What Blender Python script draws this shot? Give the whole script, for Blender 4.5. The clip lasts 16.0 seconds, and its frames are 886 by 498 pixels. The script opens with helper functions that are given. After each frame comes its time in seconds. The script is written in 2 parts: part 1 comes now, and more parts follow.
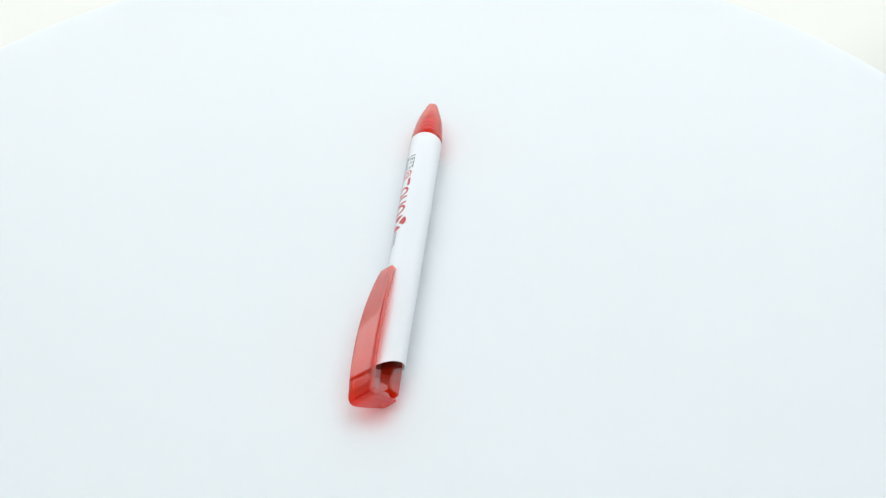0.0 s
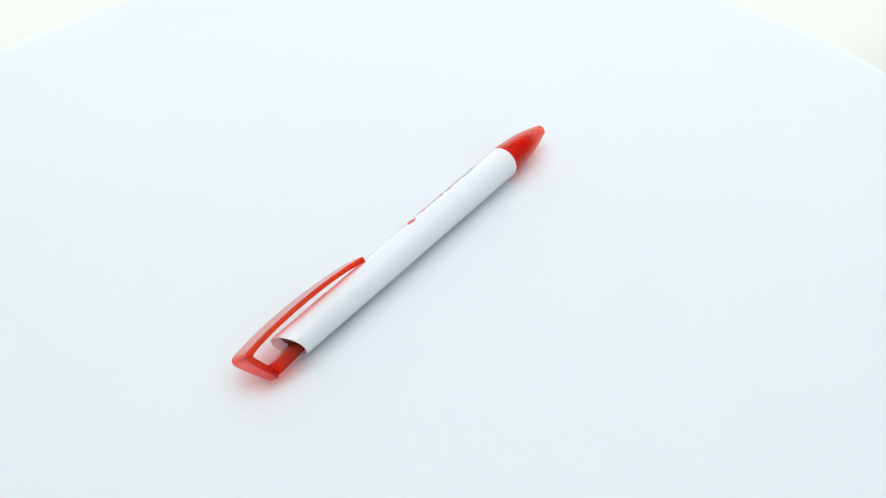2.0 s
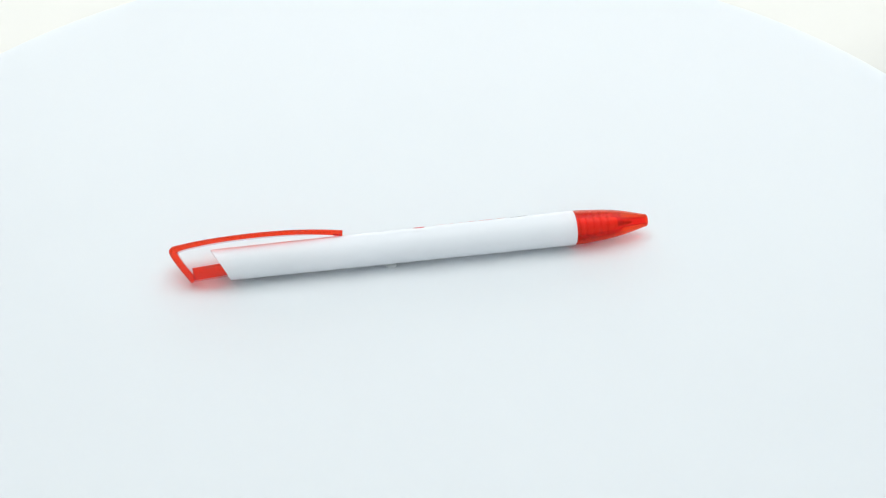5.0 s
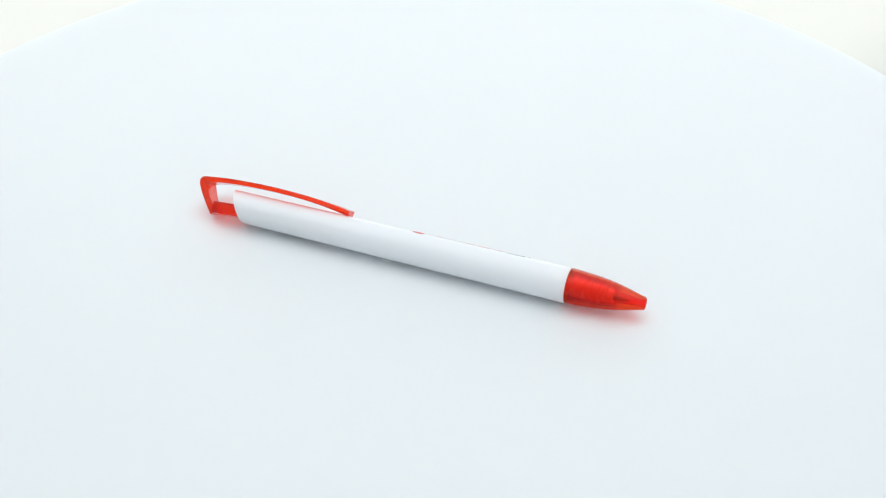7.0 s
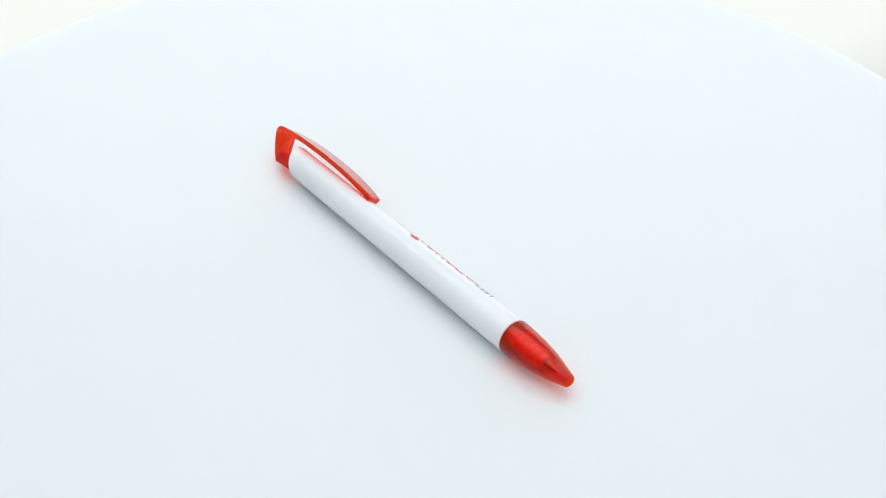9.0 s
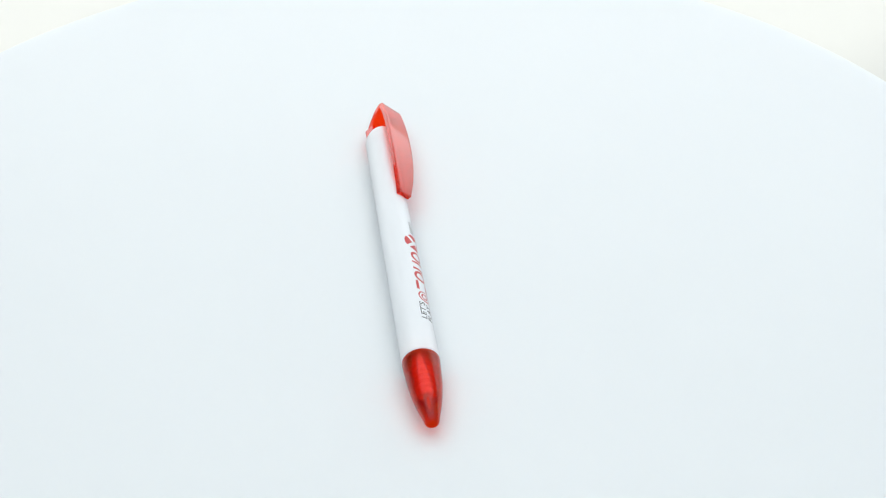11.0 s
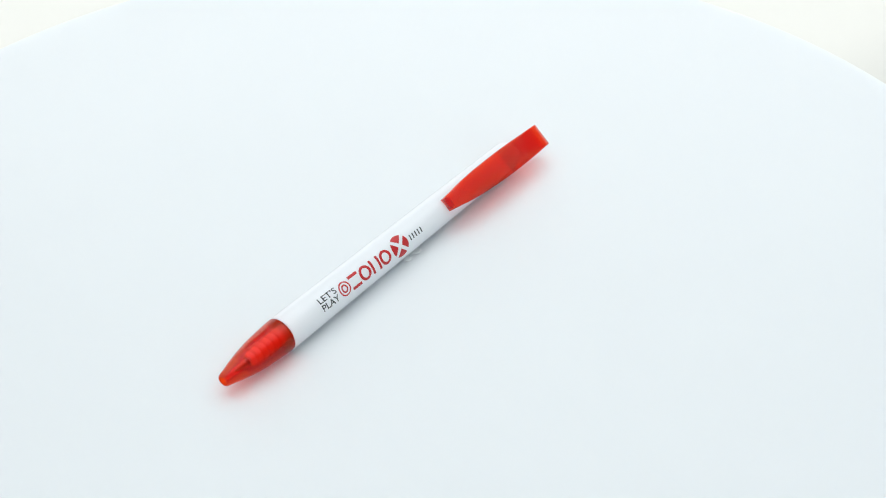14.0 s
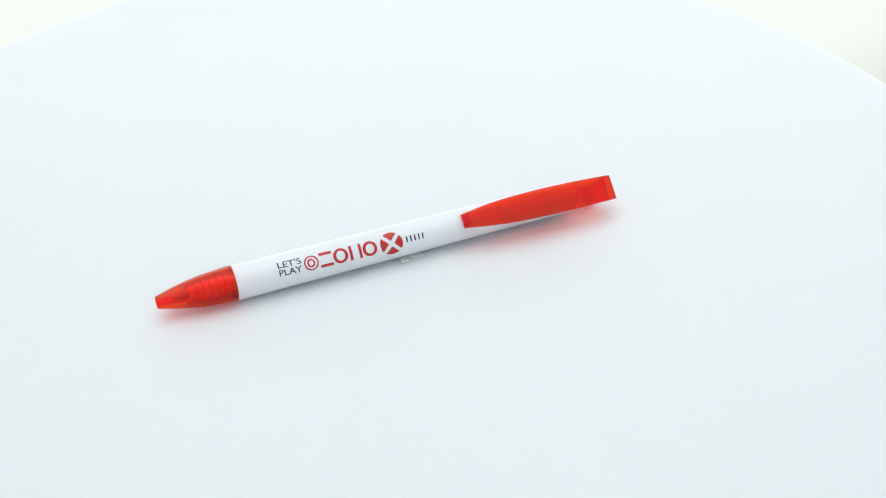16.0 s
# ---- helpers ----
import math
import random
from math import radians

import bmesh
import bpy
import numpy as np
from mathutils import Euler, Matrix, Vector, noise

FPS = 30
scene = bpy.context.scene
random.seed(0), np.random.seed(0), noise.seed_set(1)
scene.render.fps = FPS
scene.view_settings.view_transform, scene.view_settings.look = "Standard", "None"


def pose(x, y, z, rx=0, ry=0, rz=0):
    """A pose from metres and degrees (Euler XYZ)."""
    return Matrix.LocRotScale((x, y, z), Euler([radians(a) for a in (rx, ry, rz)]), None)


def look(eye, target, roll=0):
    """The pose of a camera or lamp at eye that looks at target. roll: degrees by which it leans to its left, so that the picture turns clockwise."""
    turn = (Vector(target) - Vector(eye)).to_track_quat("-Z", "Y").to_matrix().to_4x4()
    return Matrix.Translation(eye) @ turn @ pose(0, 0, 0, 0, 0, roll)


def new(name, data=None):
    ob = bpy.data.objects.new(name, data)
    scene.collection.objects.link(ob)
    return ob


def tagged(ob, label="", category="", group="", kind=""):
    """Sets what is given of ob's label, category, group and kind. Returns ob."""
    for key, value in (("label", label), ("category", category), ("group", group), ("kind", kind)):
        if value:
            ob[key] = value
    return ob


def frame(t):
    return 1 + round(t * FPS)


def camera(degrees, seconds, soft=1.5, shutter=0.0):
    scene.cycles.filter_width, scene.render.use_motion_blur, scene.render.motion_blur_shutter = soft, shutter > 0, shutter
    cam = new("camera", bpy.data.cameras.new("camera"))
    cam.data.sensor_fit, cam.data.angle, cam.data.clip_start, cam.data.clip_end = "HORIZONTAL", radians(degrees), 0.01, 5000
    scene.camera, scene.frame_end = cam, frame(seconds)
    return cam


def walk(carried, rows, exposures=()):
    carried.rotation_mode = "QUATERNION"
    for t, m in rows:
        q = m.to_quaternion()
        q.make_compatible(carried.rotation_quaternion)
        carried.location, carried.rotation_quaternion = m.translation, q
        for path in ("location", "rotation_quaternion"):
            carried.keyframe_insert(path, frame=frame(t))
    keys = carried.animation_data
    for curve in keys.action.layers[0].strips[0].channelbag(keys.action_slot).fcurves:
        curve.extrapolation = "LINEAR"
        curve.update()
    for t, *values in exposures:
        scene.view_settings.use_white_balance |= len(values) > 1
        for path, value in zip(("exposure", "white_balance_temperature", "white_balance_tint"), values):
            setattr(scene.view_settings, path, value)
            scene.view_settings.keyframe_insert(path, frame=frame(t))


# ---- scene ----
# A ballpoint pen lies glued to a slowly turning white platter; the camera stands still.
cam = camera(37.85, 16.0, soft=1.1)
EYE, AIM = (0.0, -0.30595, 0.24984), (0.01206, 0.00482, -0.00171)
walk(cam, [(0.0, look(EYE, AIM, -0.496)), (16.0, look(EYE, AIM, -0.496))])

# ---- light ----
world = bpy.data.worlds.new("world")
scene.world = world
world.use_nodes = True
world.node_tree.nodes["Background"].inputs["Color"].default_value = (0.85, 0.93, 1.0, 1)
world.node_tree.nodes["Background"].inputs["Strength"].default_value = 0.3
scene.view_settings.exposure = -0.17

# unseen bright area behind, known from reflections and set up as a long window
lamp = bpy.data.lights.new("window_light", "AREA")
lamp.shape, lamp.size, lamp.size_y = "RECTANGLE", 7.9, 2.5
lamp.energy, lamp.color = 108.0, (0.967, 0.985, 0.972)
new("window_light", lamp).matrix_world = look((0.95, 2.74, 0.6), (0.95, 0.0, 0.6))
# added overhead fill for soft, even light; no such lamp is in view
top = bpy.data.lights.new("overhead_fill", "AREA")
top.shape, top.size, top.size_y = "RECTANGLE", 4.4, 3.3
top.energy, top.color = 106.0, (0.967, 0.985, 0.972)
new("overhead_fill", top).matrix_world = look((0.0, 0.67, 2.9), (0.0, 0.670001, 0.0))


# ---- materials ----
def material(name):
    m = bpy.data.materials.new(name)
    m.use_nodes = True
    return m, m.node_tree.nodes, m.node_tree.links, m.node_tree.nodes["Principled BSDF"]


def mottled(name, low, high, rough, scale, bump=0.0, fine=900.0, spread=0.06, specular=0.5):
    """A surface with stains at a broad scale and grain at a fine one."""
    m, nodes, links, shader = material(name)
    where = nodes.new("ShaderNodeTexCoord")
    broad, grain = nodes.new("ShaderNodeTexNoise"), nodes.new("ShaderNodeTexNoise")
    broad.inputs["Scale"].default_value, broad.inputs["Detail"].default_value = scale, 5
    grain.inputs["Scale"].default_value, grain.inputs["Detail"].default_value = fine, 3
    ramp = nodes.new("ShaderNodeMix")
    ramp.data_type = "RGBA"
    ramp.inputs["A"].default_value, ramp.inputs["B"].default_value = (*low, 1), (*high, 1)
    gloss = nodes.new("ShaderNodeMapRange")
    gloss.inputs["To Min"].default_value, gloss.inputs["To Max"].default_value = rough - spread, rough + spread
    for noise_node in (broad, grain):
        links.new(where.outputs["Object"], noise_node.inputs["Vector"])
    links.new(broad.outputs["Fac"], ramp.inputs["Factor"])
    links.new(ramp.outputs["Result"], shader.inputs["Base Color"])
    links.new(grain.outputs["Fac"], gloss.inputs["Value"])
    links.new(gloss.outputs["Result"], shader.inputs["Roughness"])
    shader.inputs["Specular IOR Level"].default_value = specular
    if bump:
        relief = nodes.new("ShaderNodeBump")
        relief.inputs["Strength"].default_value, relief.inputs["Distance"].default_value = bump, 0.0002
        links.new(grain.outputs["Fac"], relief.inputs["Height"])
        links.new(relief.outputs["Normal"], shader.inputs["Normal"])
    return m


def clear(name, colour, rough, bend=1.2, straight=0.3, cloudy=0.2, gloss_rough=0.05, cloud=None, mirror=0.05, falls=3.2):
    """A see-through plastic: part of the light passes unbent, part is bent and blurred, part is spread by cloudiness,
    under a smooth skin that mirrors more at a slant."""
    m, nodes, links, _ = material(name)
    nodes.remove(nodes["Principled BSDF"])
    where, haze, blur = nodes.new("ShaderNodeTexCoord"), nodes.new("ShaderNodeTexNoise"), nodes.new("ShaderNodeMapRange")
    haze.inputs["Scale"].default_value, haze.inputs["Detail"].default_value = 350, 4
    blur.inputs["To Min"].default_value, blur.inputs["To Max"].default_value = rough * 0.7, rough * 1.3
    links.new(where.outputs["Object"], haze.inputs["Vector"])
    links.new(haze.outputs["Fac"], blur.inputs["Value"])
    bent, thin, milk = nodes.new("ShaderNodeBsdfRefraction"), nodes.new("ShaderNodeBsdfTransparent"), nodes.new("ShaderNodeBsdfTranslucent")
    bent.inputs["IOR"].default_value = bend
    links.new(blur.outputs["Result"], bent.inputs["Roughness"])
    for node in (bent, thin):
        node.inputs["Color"].default_value = (*colour, 1)
    milk.inputs["Color"].default_value = (*(cloud or colour), 1)
    skin, slant, steep, scale = nodes.new("ShaderNodeBsdfGlossy"), nodes.new("ShaderNodeLayerWeight"), nodes.new("ShaderNodeMath"), nodes.new("ShaderNodeMapRange")
    skin.inputs["Roughness"].default_value, slant.inputs["Blend"].default_value = gloss_rough, 0.5
    steep.operation, steep.inputs[1].default_value = "POWER", falls
    scale.inputs["To Min"].default_value = mirror
    links.new(slant.outputs["Facing"], steep.inputs[0])
    links.new(steep.outputs["Value"], scale.inputs["Value"])
    one, two, three = (nodes.new("ShaderNodeMixShader") for _ in range(3))
    one.inputs["Fac"].default_value, two.inputs["Fac"].default_value = straight / (1 - cloudy), cloudy
    links.new(bent.outputs["BSDF"], one.inputs[1])
    links.new(thin.outputs["BSDF"], one.inputs[2])
    links.new(one.outputs["Shader"], two.inputs[1])
    links.new(milk.outputs["BSDF"], two.inputs[2])
    links.new(scale.outputs["Result"], three.inputs["Fac"])
    links.new(two.outputs["Shader"], three.inputs[1])
    links.new(skin.outputs["BSDF"], three.inputs[2])
    links.new(three.outputs["Shader"], nodes["Material Output"].inputs["Surface"])
    return m


M_PLATTER = mottled("matt_white_platter", (0.686, 0.718, 0.748), (0.700, 0.732, 0.762), 0.55, 9, 0.03, 1500, specular=0.5)
M_SHEET = mottled("white_paper", (0.775, 0.768, 0.735), (0.795, 0.788, 0.755), 0.7, 5, 0.04)
# bright white for unseen room surfaces that bounce fill light onto the pen
M_WALL = mottled("bounce_white", (0.84, 0.86, 0.87), (0.87, 0.89, 0.90), 0.8, 3, 0.05)
# dim tone for unseen walls, so the red plastic mirrors little there
M_DIM = mottled("dim_surround_grey_green", (0.42, 0.45, 0.41), (0.47, 0.50, 0.46), 0.8, 3, 0.05)
M_DARK = mottled("charcoal_wall_paint", (0.09, 0.092, 0.095), (0.12, 0.122, 0.125), 0.85, 4, 0.1)
M_FRAME = mottled("window_frame_paint", (0.76, 0.77, 0.76), (0.82, 0.82, 0.81), 0.4, 8, 0.02)
M_BARREL = mottled("glossy_white_plastic", (0.905, 0.935, 0.98), (0.915, 0.945, 0.985), 0.16, 60, 0.0, spread=0.03)
# the platter is opal acrylic: light spreads a little way inside it
opal = M_PLATTER.node_tree.nodes["Principled BSDF"].inputs
opal["Subsurface Weight"].default_value, opal["Subsurface Scale"].default_value = 0.92, 0.007
opal["Subsurface Radius"].default_value = (1.0, 1.0, 1.0)
# thin white plastic lets some light through
glow, blend = M_BARREL.node_tree.nodes.new("ShaderNodeBsdfTranslucent"), M_BARREL.node_tree.nodes.new("ShaderNodeMixShader")
glow.inputs["Color"].default_value, blend.inputs["Fac"].default_value = (0.96, 0.97, 0.985, 1), 0.33
M_BARREL.node_tree.links.new(M_BARREL.node_tree.nodes["Principled BSDF"].outputs["BSDF"], blend.inputs[1])
M_BARREL.node_tree.links.new(glow.outputs["BSDF"], blend.inputs[2])
M_BARREL.node_tree.links.new(blend.outputs["Shader"], M_BARREL.node_tree.nodes["Material Output"].inputs["Surface"])
M_RED = clear("red_clear_plastic", (1.0, 0.2, 0.06), 0.08, 1.45, straight=0.74, cloudy=0.05, mirror=0.045, falls=3.35, cloud=(1.0, 0.08, 0.025))
M_NOSE = clear("red_clear_nose_plastic", (1.0, 0.25, 0.06), 0.07, 1.45, straight=0.76, cloudy=0.02, mirror=0.03, falls=4.6, cloud=(1.0, 0.08, 0.025))
M_GLUE = mottled("dried_glue", (0.70, 0.735, 0.755), (0.74, 0.77, 0.785), 0.1, 300)
M_NECK = mottled("pale_inner_plastic", (0.82, 0.80, 0.78), (0.86, 0.84, 0.82), 0.4, 200)
M_SLEEVE = mottled("grey_brown_inner_plastic", (0.20, 0.17, 0.16), (0.27, 0.23, 0.21), 0.4, 200)
M_STEEL = mottled("refill_steel", (0.42, 0.42, 0.43), (0.5, 0.5, 0.5), 0.3, 300)
M_STEEL.node_tree.nodes["Principled BSDF"].inputs["Metallic"].default_value = 1.0
M_INK_RED = mottled("red_print", (0.44, 0.009, 0.014), (0.50, 0.014, 0.018), 0.3, 500, specular=0.5)
M_INK_DARK = mottled("charcoal_print", (0.02, 0.022, 0.03), (0.035, 0.036, 0.045), 0.35, 500, specular=0.5)


# ---- building helpers ----
def part(name, bm, mat, parent=None, label="", smooth=True):
    """Links a bmesh as one mesh object under a thing or a part."""
    bmesh.ops.recalc_face_normals(bm, faces=bm.faces)
    mesh = bpy.data.meshes.new(name)
    for face in bm.faces:
        face.smooth = smooth
    if smooth:
        for edge in bm.edges:
            edge.smooth = len(edge.link_faces) == 2 and edge.calc_face_angle(0) < radians(38)
    bm.to_mesh(mesh)
    bm.free()
    mesh.materials.append(mat)
    ob = new(name, mesh)
    ob.parent = parent
    return tagged(ob, label)


def loft(rings, closed_ends=True, loop=False):
    """Skins rings of points, each with the same count."""
    bm = bmesh.new()
    rows = [[bm.verts.new(p) for p in ring] for ring in rings]
    pairs = list(zip(rows, rows[1:])) + ([(rows[-1], rows[0])] if loop else [])
    for one, two in pairs:
        for i in range(len(one)):
            j = (i + 1) % len(one)
            bm.faces.new((one[i], one[j], two[j], two[i]))
    if closed_ends and not loop:
        bm.faces.new(rows[0][::-1])
        bm.faces.new(rows[-1])
    return bm


def box(x0, x1, y0, y1, z0, z1, bevel=0.0):
    bm = bmesh.new()
    bmesh.ops.create_cube(bm, size=1)
    for v in bm.verts:
        v.co = ((x0 + x1) / 2 + v.co.x * (x1 - x0), (y0 + y1) / 2 + v.co.y * (y1 - y0), (z0 + z1) / 2 + v.co.z * (z1 - z0))
    if bevel:
        bmesh.ops.bevel(bm, geom=bm.edges[:], offset=bevel, segments=2, affect="EDGES")
    return bm


def lathe(profile, spots=96, centre=(0, 0)):
    """Turns (radius, height) pairs about a vertical line; the profile closes on itself."""
    rings = [[(centre[0] + r * math.cos(a), centre[1] + r * math.sin(a), z)
              for a in (2 * math.pi * i / spots for i in range(spots))] for r, z in profile]
    return loft(rings, loop=True)


# ---- the place ----
FLOOR_Z, ROOM_Z, ROOM_TOP = -0.05, -0.8, 2.85


def joined(*boxes):
    """Several blocks in one bmesh."""
    bm = bmesh.new()
    for limits in boxes:
        piece = box(*limits)
        mesh = bpy.data.meshes.new("piece")
        piece.to_mesh(mesh)
        piece.free()
        bm.from_mesh(mesh)
        bpy.data.meshes.remove(mesh)
    return bm


# unseen room, added to bounce light and shape reflections
WIDE, EAST = 4.0, 5.2
tagged(part("floor", box(-WIDE, EAST, -2.0, 2.7, ROOM_Z - 0.05, ROOM_Z), M_WALL), "unseen white floor that bounces light", "floor", kind="structure")
tagged(part("wall_west", box(-WIDE - 0.1, -WIDE, -2.0, 2.7, ROOM_Z, ROOM_TOP), M_DIM), "unseen grey-green wall kept dim for dark reflections", "wall", kind="structure")
tagged(part("wall_east", box(EAST, EAST + 0.1, -2.0, 2.7, ROOM_Z, ROOM_TOP), M_DIM), "unseen grey-green wall kept dim for dark reflections", "wall", kind="structure")
tagged(part("wall_south", box(-WIDE, EAST, -2.1, -2.0, ROOM_Z, ROOM_TOP), M_WALL), "unseen white wall that bounces fill light", "wall", kind="structure")
# the far wall's long window and the gap for the added overhead light: lamps fill both
tagged(part("wall_north", joined((-WIDE, -3.0, 2.7, 2.8, ROOM_Z, ROOM_TOP), (4.9, EAST, 2.7, 2.8, ROOM_Z, ROOM_TOP),
                                 (-3.0, 4.9, 2.7, 2.8, ROOM_Z, -0.65), (-3.0, 4.9, 2.7, 2.8, 1.85, ROOM_TOP)), M_DIM, smooth=False), "unseen dim grey-green wall with a long window", "wall", kind="structure")
tagged(part("ceiling", joined((-WIDE - 0.1, -2.2, -2.1, 2.8, ROOM_TOP, ROOM_TOP + 0.1), (2.2, EAST + 0.1, -2.1, 2.8, ROOM_TOP, ROOM_TOP + 0.1),
                              (-2.2, 2.2, -2.1, -0.98, ROOM_TOP, ROOM_TOP + 0.1), (-2.2, 2.2, 2.32, 2.8, ROOM_TOP, ROOM_TOP + 0.1)), M_WALL, smooth=False), "unseen white ceiling, open for the added overhead fill light", "ceiling", kind="structure")

# unseen bars, added for the dark lines mirrored in the red plastic
frame_bars = joined((-2.88, -2.78, 2.66, 2.7, -0.65, 1.73), (-2.88, 4.9, 2.66, 2.7, 1.63, 1.73))
tagged(part("window_1", frame_bars, M_DARK, smooth=False), "charcoal frame bars of the long window", "window", kind="structure")

# a paper sheet over the table; its droop is added to shade one corner
FOLD_AT, ACROSS, ALONG = Vector((0.201, 0.210, 0)), Vector((0.60, -0.80, 0)), Vector((0.80, 0.60, 0))
DROOP = 0.06
section = [(-1.5, 0.0), (-0.6, 0.0), (-0.2, 0.0), (-0.02, 0.0)]
section += [(DROOP * math.sin(a), DROOP * (math.cos(a) - 1)) for a in (radians(6 * k) for k in range(0, 16))]
section += [(DROOP + 0.004, -0.16), (DROOP + 0.012, -0.28)]
lower = [(p - (0.0006 if z > -0.05 else 0.001), z - 0.0006) for p, z in reversed(section)]
rings = []
for q in (-1.0, -0.5, -0.2, 0.0, 0.2, 0.5, 1.0):
    rings.append([FOLD_AT + ACROSS * p + ALONG * q + Vector((0, 0, FLOOR_Z + z)) for p, z in section + lower])
tagged(part("paper_sheet", loft(rings), M_SHEET), "white paper sheet spread over the table, one edge bent down to shade a corner", "paper sheet", kind="structure")


def slab(p0, p1, q0, q1, z0, z1):
    bm = box(p0, p1, q0, q1, z0, z1, 0.004)
    for v in bm.verts:
        v.co = FOLD_AT + ACROSS * v.co.x + ALONG * v.co.y + Vector((0, 0, v.co.z))
    return bm


table = tagged(new("table"), "plain white table hidden under the paper sheet", "table")
part("tabletop", slab(-1.4, -0.01, -0.95, 0.95, FLOOR_Z - 0.031, FLOOR_Z - 0.001), M_FRAME, table)
for p in (-1.34, -0.12):
    for q in (-0.88, 0.82):
        part("leg", slab(p, p + 0.06, q, q + 0.06, ROOM_Z, FLOOR_Z - 0.031), M_FRAME, table)

# ---- turntable ----
PLATTER_R, PLATTER_X, PLATTER_Y = 0.2019, -0.0018, 0.00225
turntable = tagged(new("turntable"), "round matt white motorised turntable on a paper sheet", "turntable")
R, T = PLATTER_R, 0.012
part("platter", lathe([(0.0005, 0), (R - 0.0012, 0), (R - 0.0004, -0.0004), (R, -0.0014), (R, -T + 0.001), (R - 0.001, -T), (0.0005, -T)],
                      256, (PLATTER_X, PLATTER_Y)), M_PLATTER, turntable)
part("base", lathe([(0.0005, -T), (0.13, -T), (0.132, -0.016), (0.135, FLOOR_Z + 0.002), (0.134, FLOOR_Z), (0.0005, FLOOR_Z)], 128), M_FRAME, turntable)

# ---- the pen: u runs from its point to its rear, s across the clip, r out through the clip ----
MID, AXIS_Z, ROLL = 0.076, 0.0053, radians(46)
PEN_TURN = -38.70
PEN_AT = (-0.05783 + MID * math.cos(radians(PEN_TURN)), 0.04841 + MID * math.sin(radians(PEN_TURN)), 0.0)
pen = tagged(new("ballpoint_pen"), "white ballpoint pen with clear red nose and clip lying on turntable", "pen")


def at(u, s, r):
    """A place on the pen, in millimetres, in the pen's own space."""
    side = -math.sin(ROLL) * r + math.cos(ROLL) * s
    rise = math.cos(ROLL) * r + math.sin(ROLL) * s
    return Vector((u / 1000 - MID, side / 1000, AXIS_Z + rise / 1000))


def turned(profile, spots=72):
    """Turns (u, radius) pairs about the pen's axis; a third number leans that ring."""
    rings = []
    for entry in profile:
        u, rad = entry[0], entry[1]
        lean = entry[2] if len(entry) > 2 else 0.0
        rings.append([at(u + lean * math.cos(a), rad * math.sin(a), rad * math.cos(a)) for a in (2 * math.pi * i / spots for i in range(spots))])
    return rings


def girth(u):
    """The barrel's radius, which tapers a little towards its rear."""
    return 5.36 - 0.0048 * max(u - 23, 0)


LEAN = 2.5
part("barrel", loft(turned([(23.0, 4.3), (23.0, 5.15), (23.15, 5.3), (23.5, 5.36), (60, girth(60)), (100, girth(100)), (128.5, girth(128.5), LEAN), (130.1, girth(130), LEAN),
                            (130.45, 4.77, LEAN), (130.5, 4.65, LEAN), (130.4, 4.45, LEAN), (129.5, 4.4, LEAN), (112, 4.35), (40, 4.3)]), loop=True), M_BARREL, pen, "glossy white barrel")
part("nose", loft(turned([(0.0, 1.35), (-0.05, 1.6), (0.15, 1.85), (0.5, 1.97), (2, 2.32), (5, 3.12), (8, 3.8), (11, 4.33), (14, 4.72), (17, 4.95), (20, 5.18), (22.2, 5.28), (22.8, 5.24), (22.92, 5.1),
                          (22.92, 4.2), (18, 4.0), (13, 3.55), (9.5, 2.95), (8.4, 2.7), (8.2, 1.6), (5, 1.35), (1, 1.1)]), loop=True), M_NOSE, pen, "clear red plastic nose cone")
ribs = [(9.6, 0.4), (9.6, 1.9)]
for i in range(5):
    u = 11.2 + i * 2.2
    ribs += [(u, 2.0), (u + 0.35, 2.85), (u + 1.25, 2.85), (u + 1.6, 2.0)]
ribs += [(22.5, 2.3), (30.0, 2.3), (30.0, 0.4)]
part("ribbed_core", loft(turned(ribs, 40), loop=True), M_NECK, pen, "ribbed pale core inside the nose")
part("refill_tip", loft(turned([(4.9, 0.35), (5.4, 0.55), (6.5, 0.8), (9.5, 0.95), (9.5, 0.2), (5.0, 0.2)], 32), loop=True), M_STEEL, pen, "steel refill point")
part("inner_sleeve", loft(turned([(108, 4.25), (127.3, 4.25, LEAN), (127.5, 4.15, LEAN), (127.3, 4.05, LEAN), (108, 4.0)], 60), loop=True), M_SLEEVE, pen, "grey-brown plastic sleeve inside the barrel")


def rounded(width, height, radius, steps=4):
    """A rounded rectangle about the origin, with a narrow strip beside each corner that keeps the sides flat."""
    ring = []
    for cx, cy, start in ((1, 1, 0), (-1, 1, 90), (-1, -1, 180), (1, -1, 270)):
        lead = 0.3 * (height / 2 - radius) if start % 180 == 0 else 0.06 * width
        tail = 0.06 * width if start % 180 == 0 else 0.3 * (height / 2 - radius)
        arc = []
        for k in range(steps + 1):
            a = radians(start + 90 * k / steps)
            arc.append((cx * (width / 2 - radius) + radius * math.cos(a), cy * (height / 2 - radius) + radius * math.sin(a)))
        first, last = arc[0], arc[-1]
        if start % 180 == 0:
            ring += [(first[0], first[1] - cy * lead)] + arc + [(last[0] - cx * tail, last[1])]
        else:
            ring += [(first[0] - cx * lead, first[1])] + arc + [(last[0], last[1] - cy * tail)]
    return ring


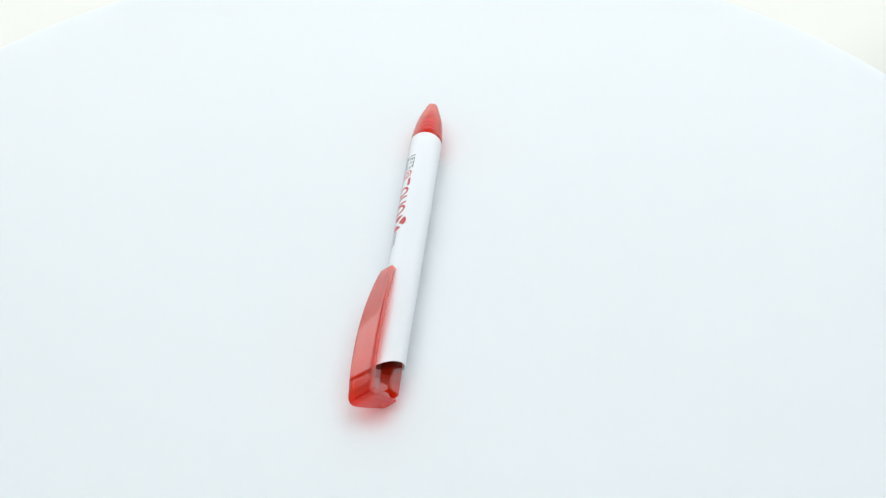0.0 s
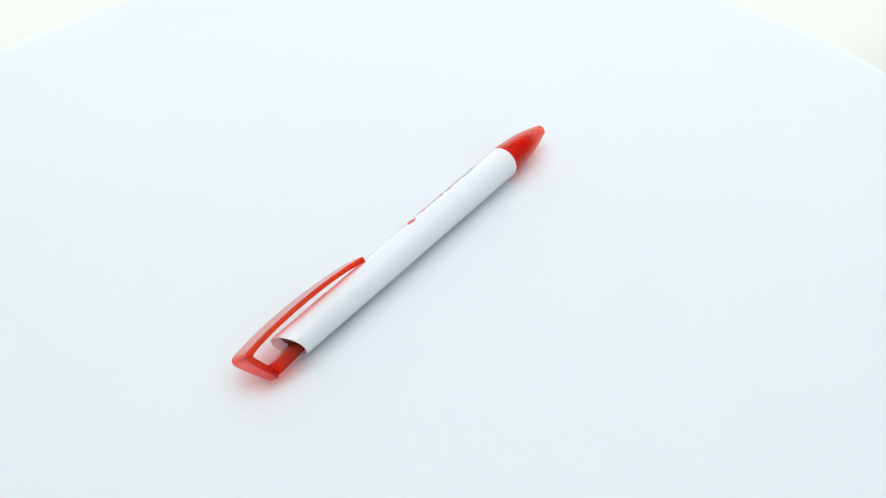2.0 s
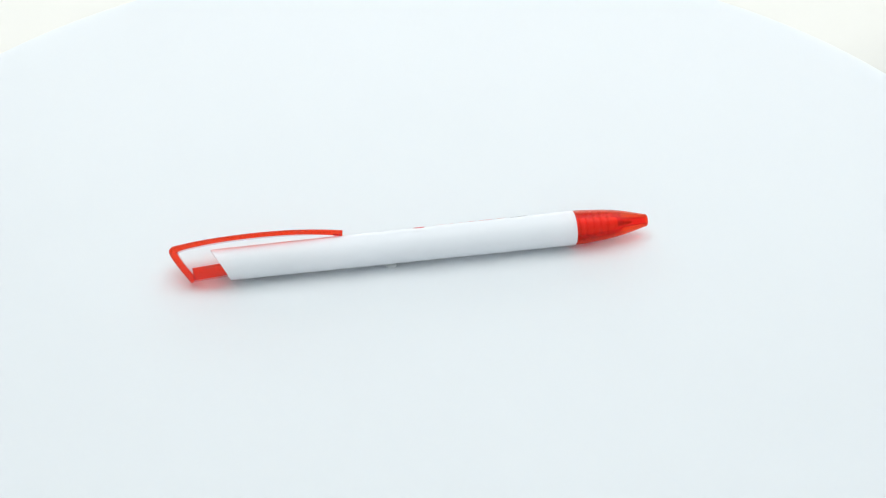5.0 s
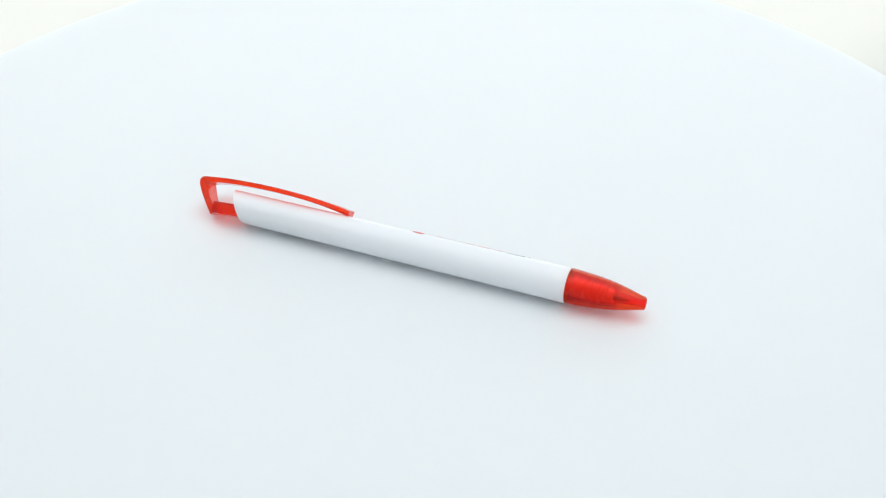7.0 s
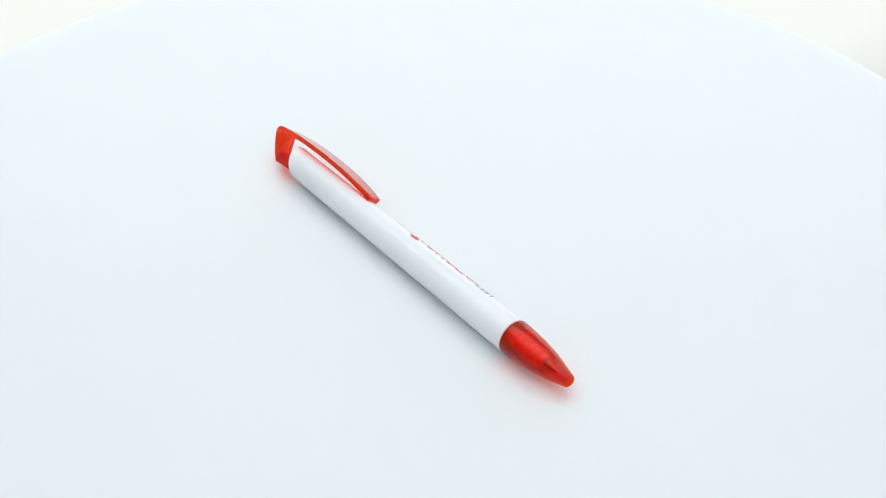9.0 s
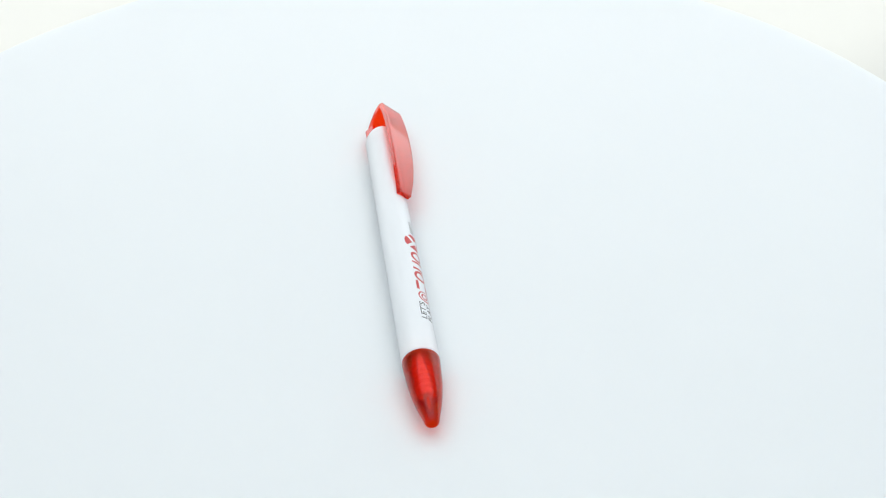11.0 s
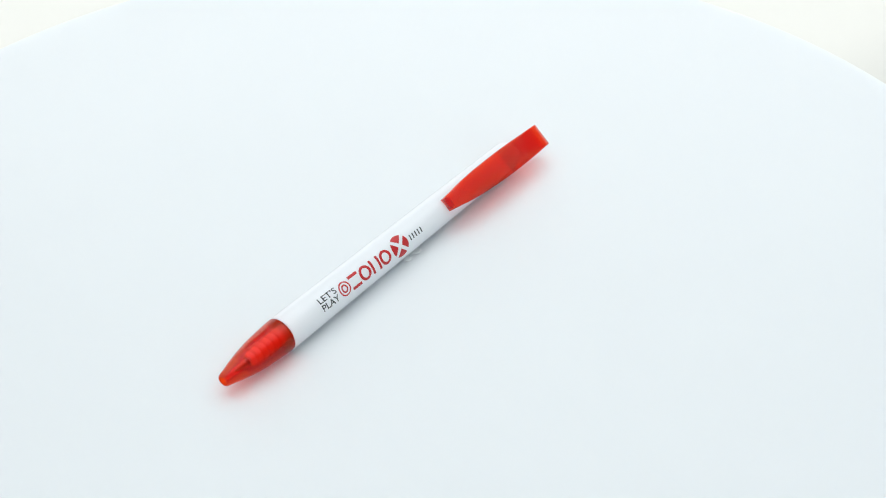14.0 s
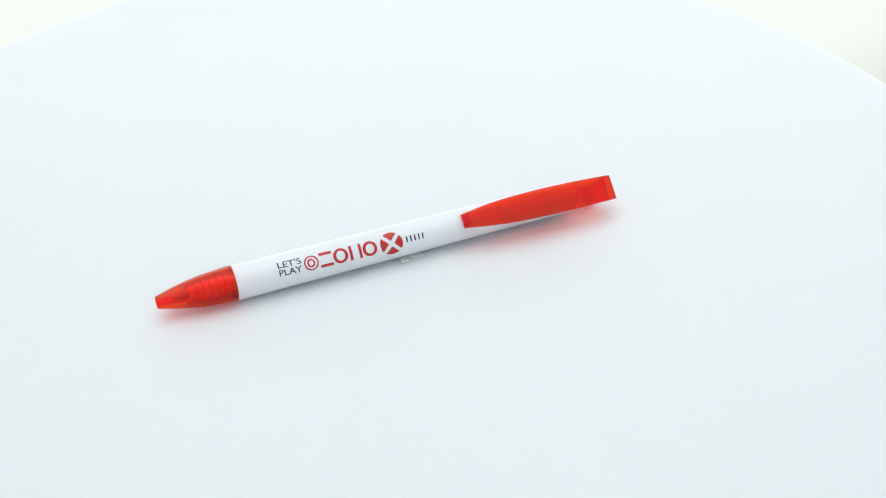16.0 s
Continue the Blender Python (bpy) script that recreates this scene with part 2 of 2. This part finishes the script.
def spread(points, count):
    """Even steps along a smooth line through the points (each a tuple of numbers)."""
    pts = np.array(points, float)
    ext = np.vstack([2 * pts[0] - pts[1], pts, 2 * pts[-1] - pts[-2]])
    out = []
    for i in range(1, len(ext) - 2):
        p0, p1, p2, p3 = ext[i - 1:i + 3]
        for k in range(count):
            q = k / count
            out.append(0.5 * (2 * p1 + (p2 - p0) * q + (2 * p0 - 5 * p1 + 4 * p2 - p3) * q * q + (3 * p1 - p0 - 3 * p2 + p3) * q ** 3))
    out.append(pts[-1])
    return out


def shift(u):
    """How far the clip sits off the barrel's line."""
    return 0.2 - 1.25 * (u - 94) / 51


def swept(path, corner, aside=0.0, tilt=0.0):
    """A bar along a path of (u, r, width, thickness)."""
    rings = []
    path = [(u, r - 0.0022 * u, width, thick, off[0] if off else 0.0) for u, r, width, thick, *off in path]
    for i, (u, r, width, thick, off) in enumerate(path):
        before, after = path[max(i - 1, 0)], path[min(i + 1, len(path) - 1)]
        du, dr = after[0] - before[0], after[1] - before[1]
        size = math.hypot(du, dr)
        nu, nr = -dr / size, du / size
        rings.append([at(u + nu * y, shift(u) + aside + off + x, r + nr * y - (tilt + (0.05 * max(0.0, (106 - u) / 12) if tilt else 0.0)) * x) for x, y in rounded(width, thick, min(corner, thick * 0.45))])
    return loft(rings)


# clip: an arched leaf that turns down into a slanting end plate
bow = spread([(93.7, 5.9, 4.4, 1.8, 0), (97, 6.5, 5.3, 1.7, 0), (102, 7.1, 6.7, 1.55, 0), (108, 7.6, 7.8, 1.5, 0), (115, 7.9, 8.4, 1.5, 0), (122.5, 7.95, 8.7, 1.5, 0), (130, 7.75, 8.6, 1.5, 0),
              (136, 7.35, 8.3, 1.6, 0), (140.8, 6.8, 8.0, 1.7, 0), (142.8, 6.4, 7.9, 2.0, 0), (143.7, 5.95, 7.8, 2.3, 0), (143.7, 5.0, 7.7, 2.1, 0), (142.4, 2.4, 7.0, 2.0, -0.1),
              (140.4, -0.8, 5.8, 2.0, -0.4), (139.0, -2.9, 4.9, 2.0, -0.85), (138.6, -3.5, 4.5, 1.9, -0.95)], 5)
clip = part("clip", swept(bow, 0.3, 0.0, 0.09), M_RED, pen, "clear red plastic pocket clip")
part("clip_tooth", swept([(94.2, 5.5, 3.6, 0.3), (94.8, 5.45, 3.7, 0.4), (95.8, 5.55, 3.5, 0.3), (96.5, 5.75, 3.0, 0.25)], 0.1), M_RED, clip)
part("push_bar", swept([(138.6, -1.75, 4.6, 3.7), (131, -1.35, 5.1, 3.8), (124, -0.8, 5.0, 3.6), (111, -0.4, 4.2, 3.2)], 0.5, 0.6), M_RED, pen, "clear red plastic push bar")


# ---- print on the barrel ----
def wrap(x, y):
    """Lays a flat place (x along the pen towards its rear, y up the lettering) on the barrel."""
    rad = girth(x) + 0.012
    a = y / rad - radians(4.4 + 0.178 * (x - 50))
    return at(x, rad * math.sin(a), rad * math.cos(a))


def printed(name, bm, mat, label=""):
    bmesh.ops.triangulate(bm, faces=bm.faces[:])
    for _ in range(6):
        long_edges = [e for e in bm.edges if abs(e.verts[0].co.y - e.verts[1].co.y) > 0.45]
        if not long_edges:
            break
        bmesh.ops.subdivide_edges(bm, edges=long_edges, cuts=1)
        bmesh.ops.triangulate(bm, faces=[f for f in bm.faces if len(f.verts) > 3])
    for v in bm.verts:
        v.co = wrap(v.co.x, v.co.y)
    return part(name, bm, mat, pen, label)


def words(text, x, y, height, width):
    """Letters in the built-in font as a flat bmesh in millimetres, left foot at x, y."""
    curve = bpy.data.curves.new("letters", "FONT")
    curve.body, curve.resolution_u, curve.offset = text, 3, 0.012
    holder = new("letters", curve)
    mesh = bpy.data.meshes.new_from_object(holder.evaluated_get(bpy.context.evaluated_depsgraph_get()))
    bm = bmesh.new()
    bm.from_mesh(mesh)
    bpy.data.objects.remove(holder)
    bpy.data.meshes.remove(mesh)
    bpy.data.curves.remove(curve)
    xs, ys = [v.co.x for v in bm.verts], [v.co.y for v in bm.verts]
    for v in bm.verts:
        v.co = (x + (v.co.x - min(xs)) / (max(xs) - min(xs)) * width, y + (v.co.y - min(ys)) / (max(ys) - min(ys)) * height, 0)
    return bm


def strip(outline_out, outline_in=None):
    """A flat shape: a filled outline, or the band between two outlines."""
    bm = bmesh.new()
    if outline_in is None:
        bm.faces.new([bm.verts.new((*p, 0)) for p in outline_out])
        return bm
    one, two = [bm.verts.new((*p, 0)) for p in outline_out], [bm.verts.new((*p, 0)) for p in outline_in]
    for i in range(len(one)):
        j = (i + 1) % len(one)
        bm.faces.new((one[i], one[j], two[j], two[i]))
    return bm


def oval(cx, cy, rx, ry, spots=40):
    return [(cx + rx * math.cos(2 * math.pi * i / spots), cy + ry * math.sin(2 * math.pi * i / spots)) for i in range(spots)]


def bar(x0, x1, y0, y1):
    return strip([(x0, y0), (x1, y0), (x1, y1), (x0, y1)])


def quarter(cx, cy, rad, facing, gap):
    """A sector of a disc with a straight gap to its neighbours."""
    a0 = radians(facing)
    core = (cx + gap * math.cos(a0), cy + gap * math.sin(a0))
    arc = []
    half = radians(90 / 2) - 0.62 * gap / rad
    for k in range(13):
        a = a0 - half + 2 * half * k / 12
        arc.append((cx + rad * math.cos(a), cy + rad * math.sin(a)))
    return strip([core] + arc)


printed("slogan_line", words("LET'S", 35.6, 0.45, 1.95, 7.1), M_INK_DARK, "charcoal capital lettering")
printed("slogan_line", words("PLAY", 35.6, -1.95, 1.95, 6.9), M_INK_DARK, "charcoal capital lettering")
# the mark: plain red shapes
printed("mark_ring", strip(oval(45.55, -0.1, 2.2, 2.25), oval(45.55, -0.1, 1.75, 1.8)), M_INK_RED, "red printed ring")
printed("mark_ring", strip(oval(45.5, -0.1, 1.2, 1.3), oval(45.5, -0.1, 0.7, 0.8)), M_INK_RED, "red printed ring")
printed("mark_bar", bar(48.2, 52.1, 1.3, 2.2), M_INK_RED, "red printed bar")
printed("mark_bar", bar(48.2, 52.1, -2.3, -1.4), M_INK_RED, "red printed bar")
printed("mark_ring", strip(oval(54.6, -0.05, 2.3, 2.3), oval(54.6, -0.05, 1.35, 1.5)), M_INK_RED, "red printed ring")
printed("mark_bar", bar(57.4, 58.25, -2.3, 2.2), M_INK_RED, "red printed bar")
printed("mark_bar", bar(60.3, 61.15, -2.3, 2.2), M_INK_RED, "red printed bar")
printed("mark_ring", strip(oval(63.75, -0.05, 2.25, 2.3), oval(63.75, -0.05, 1.3, 1.5)), M_INK_RED, "red printed ring")
for facing in (45 + 45, 45 + 135, 45 + 225, 45 + 315):
    printed("mark_sector", quarter(70.6, -0.1, 3.55, facing, 0.85), M_INK_RED, "red printed disc sector")
for k in range(5):
    x = 75.1 + k * 1.28
    printed("number_bar", bar(x + 0.2, x + 0.65, -0.85, 0.95), M_INK_DARK, "charcoal printed bar")

# ---- glue that holds the pen ----
glue = tagged(new("glue_blob"), "translucent dried glue blob squeezed out under the pen barrel", "glue")


def blob(u0, side0, ru, rs, height):
    rings = []
    for k in range(9):
        f = k / 8
        lift, size = height * math.sin(f * math.pi / 2), math.cos(f * math.pi / 2) ** 0.55 if k < 8 else 0.03
        ring = []
        for i in range(40):
            a = 2 * math.pi * i / 40
            wob = 1 + 0.10 * math.sin(2 * a + u0) + 0.07 * math.sin(3 * a + side0) + 0.03 * math.sin(7 * a)
            ring.append(((u0 + ru * wob * size * math.cos(a)) / 1000 - MID, (side0 + rs * wob * size * math.sin(a)) / 1000, lift / 1000 + 0.00004))
        rings.append(ring)
    return loft(rings)


part("drop", blob(75.0, -2.8, 1.5, 2.0, 0.4), M_GLUE, glue)
part("drop", blob(80.0, 1.2, 2.2, 2.0, 0.4), M_GLUE, glue)
part("drop", blob(79.0, -1.8, 2.4, 2.5, 0.3), M_GLUE, glue)


# ---- what turns ----
def motions():
    rest = pose(*PEN_AT, 0, 0, PEN_TURN)
    times = [i * 0.25 for i in range(65)]
    turn = [(t, pose(0, 0, 0, 0, 0, 301.128 - 15.1616 * t)) for t in times]
    walk(turntable, turn)
    walk(pen, [(t, m @ rest) for t, m in turn])
    walk(glue, [(t, m @ rest) for t, m in turn])


motions()
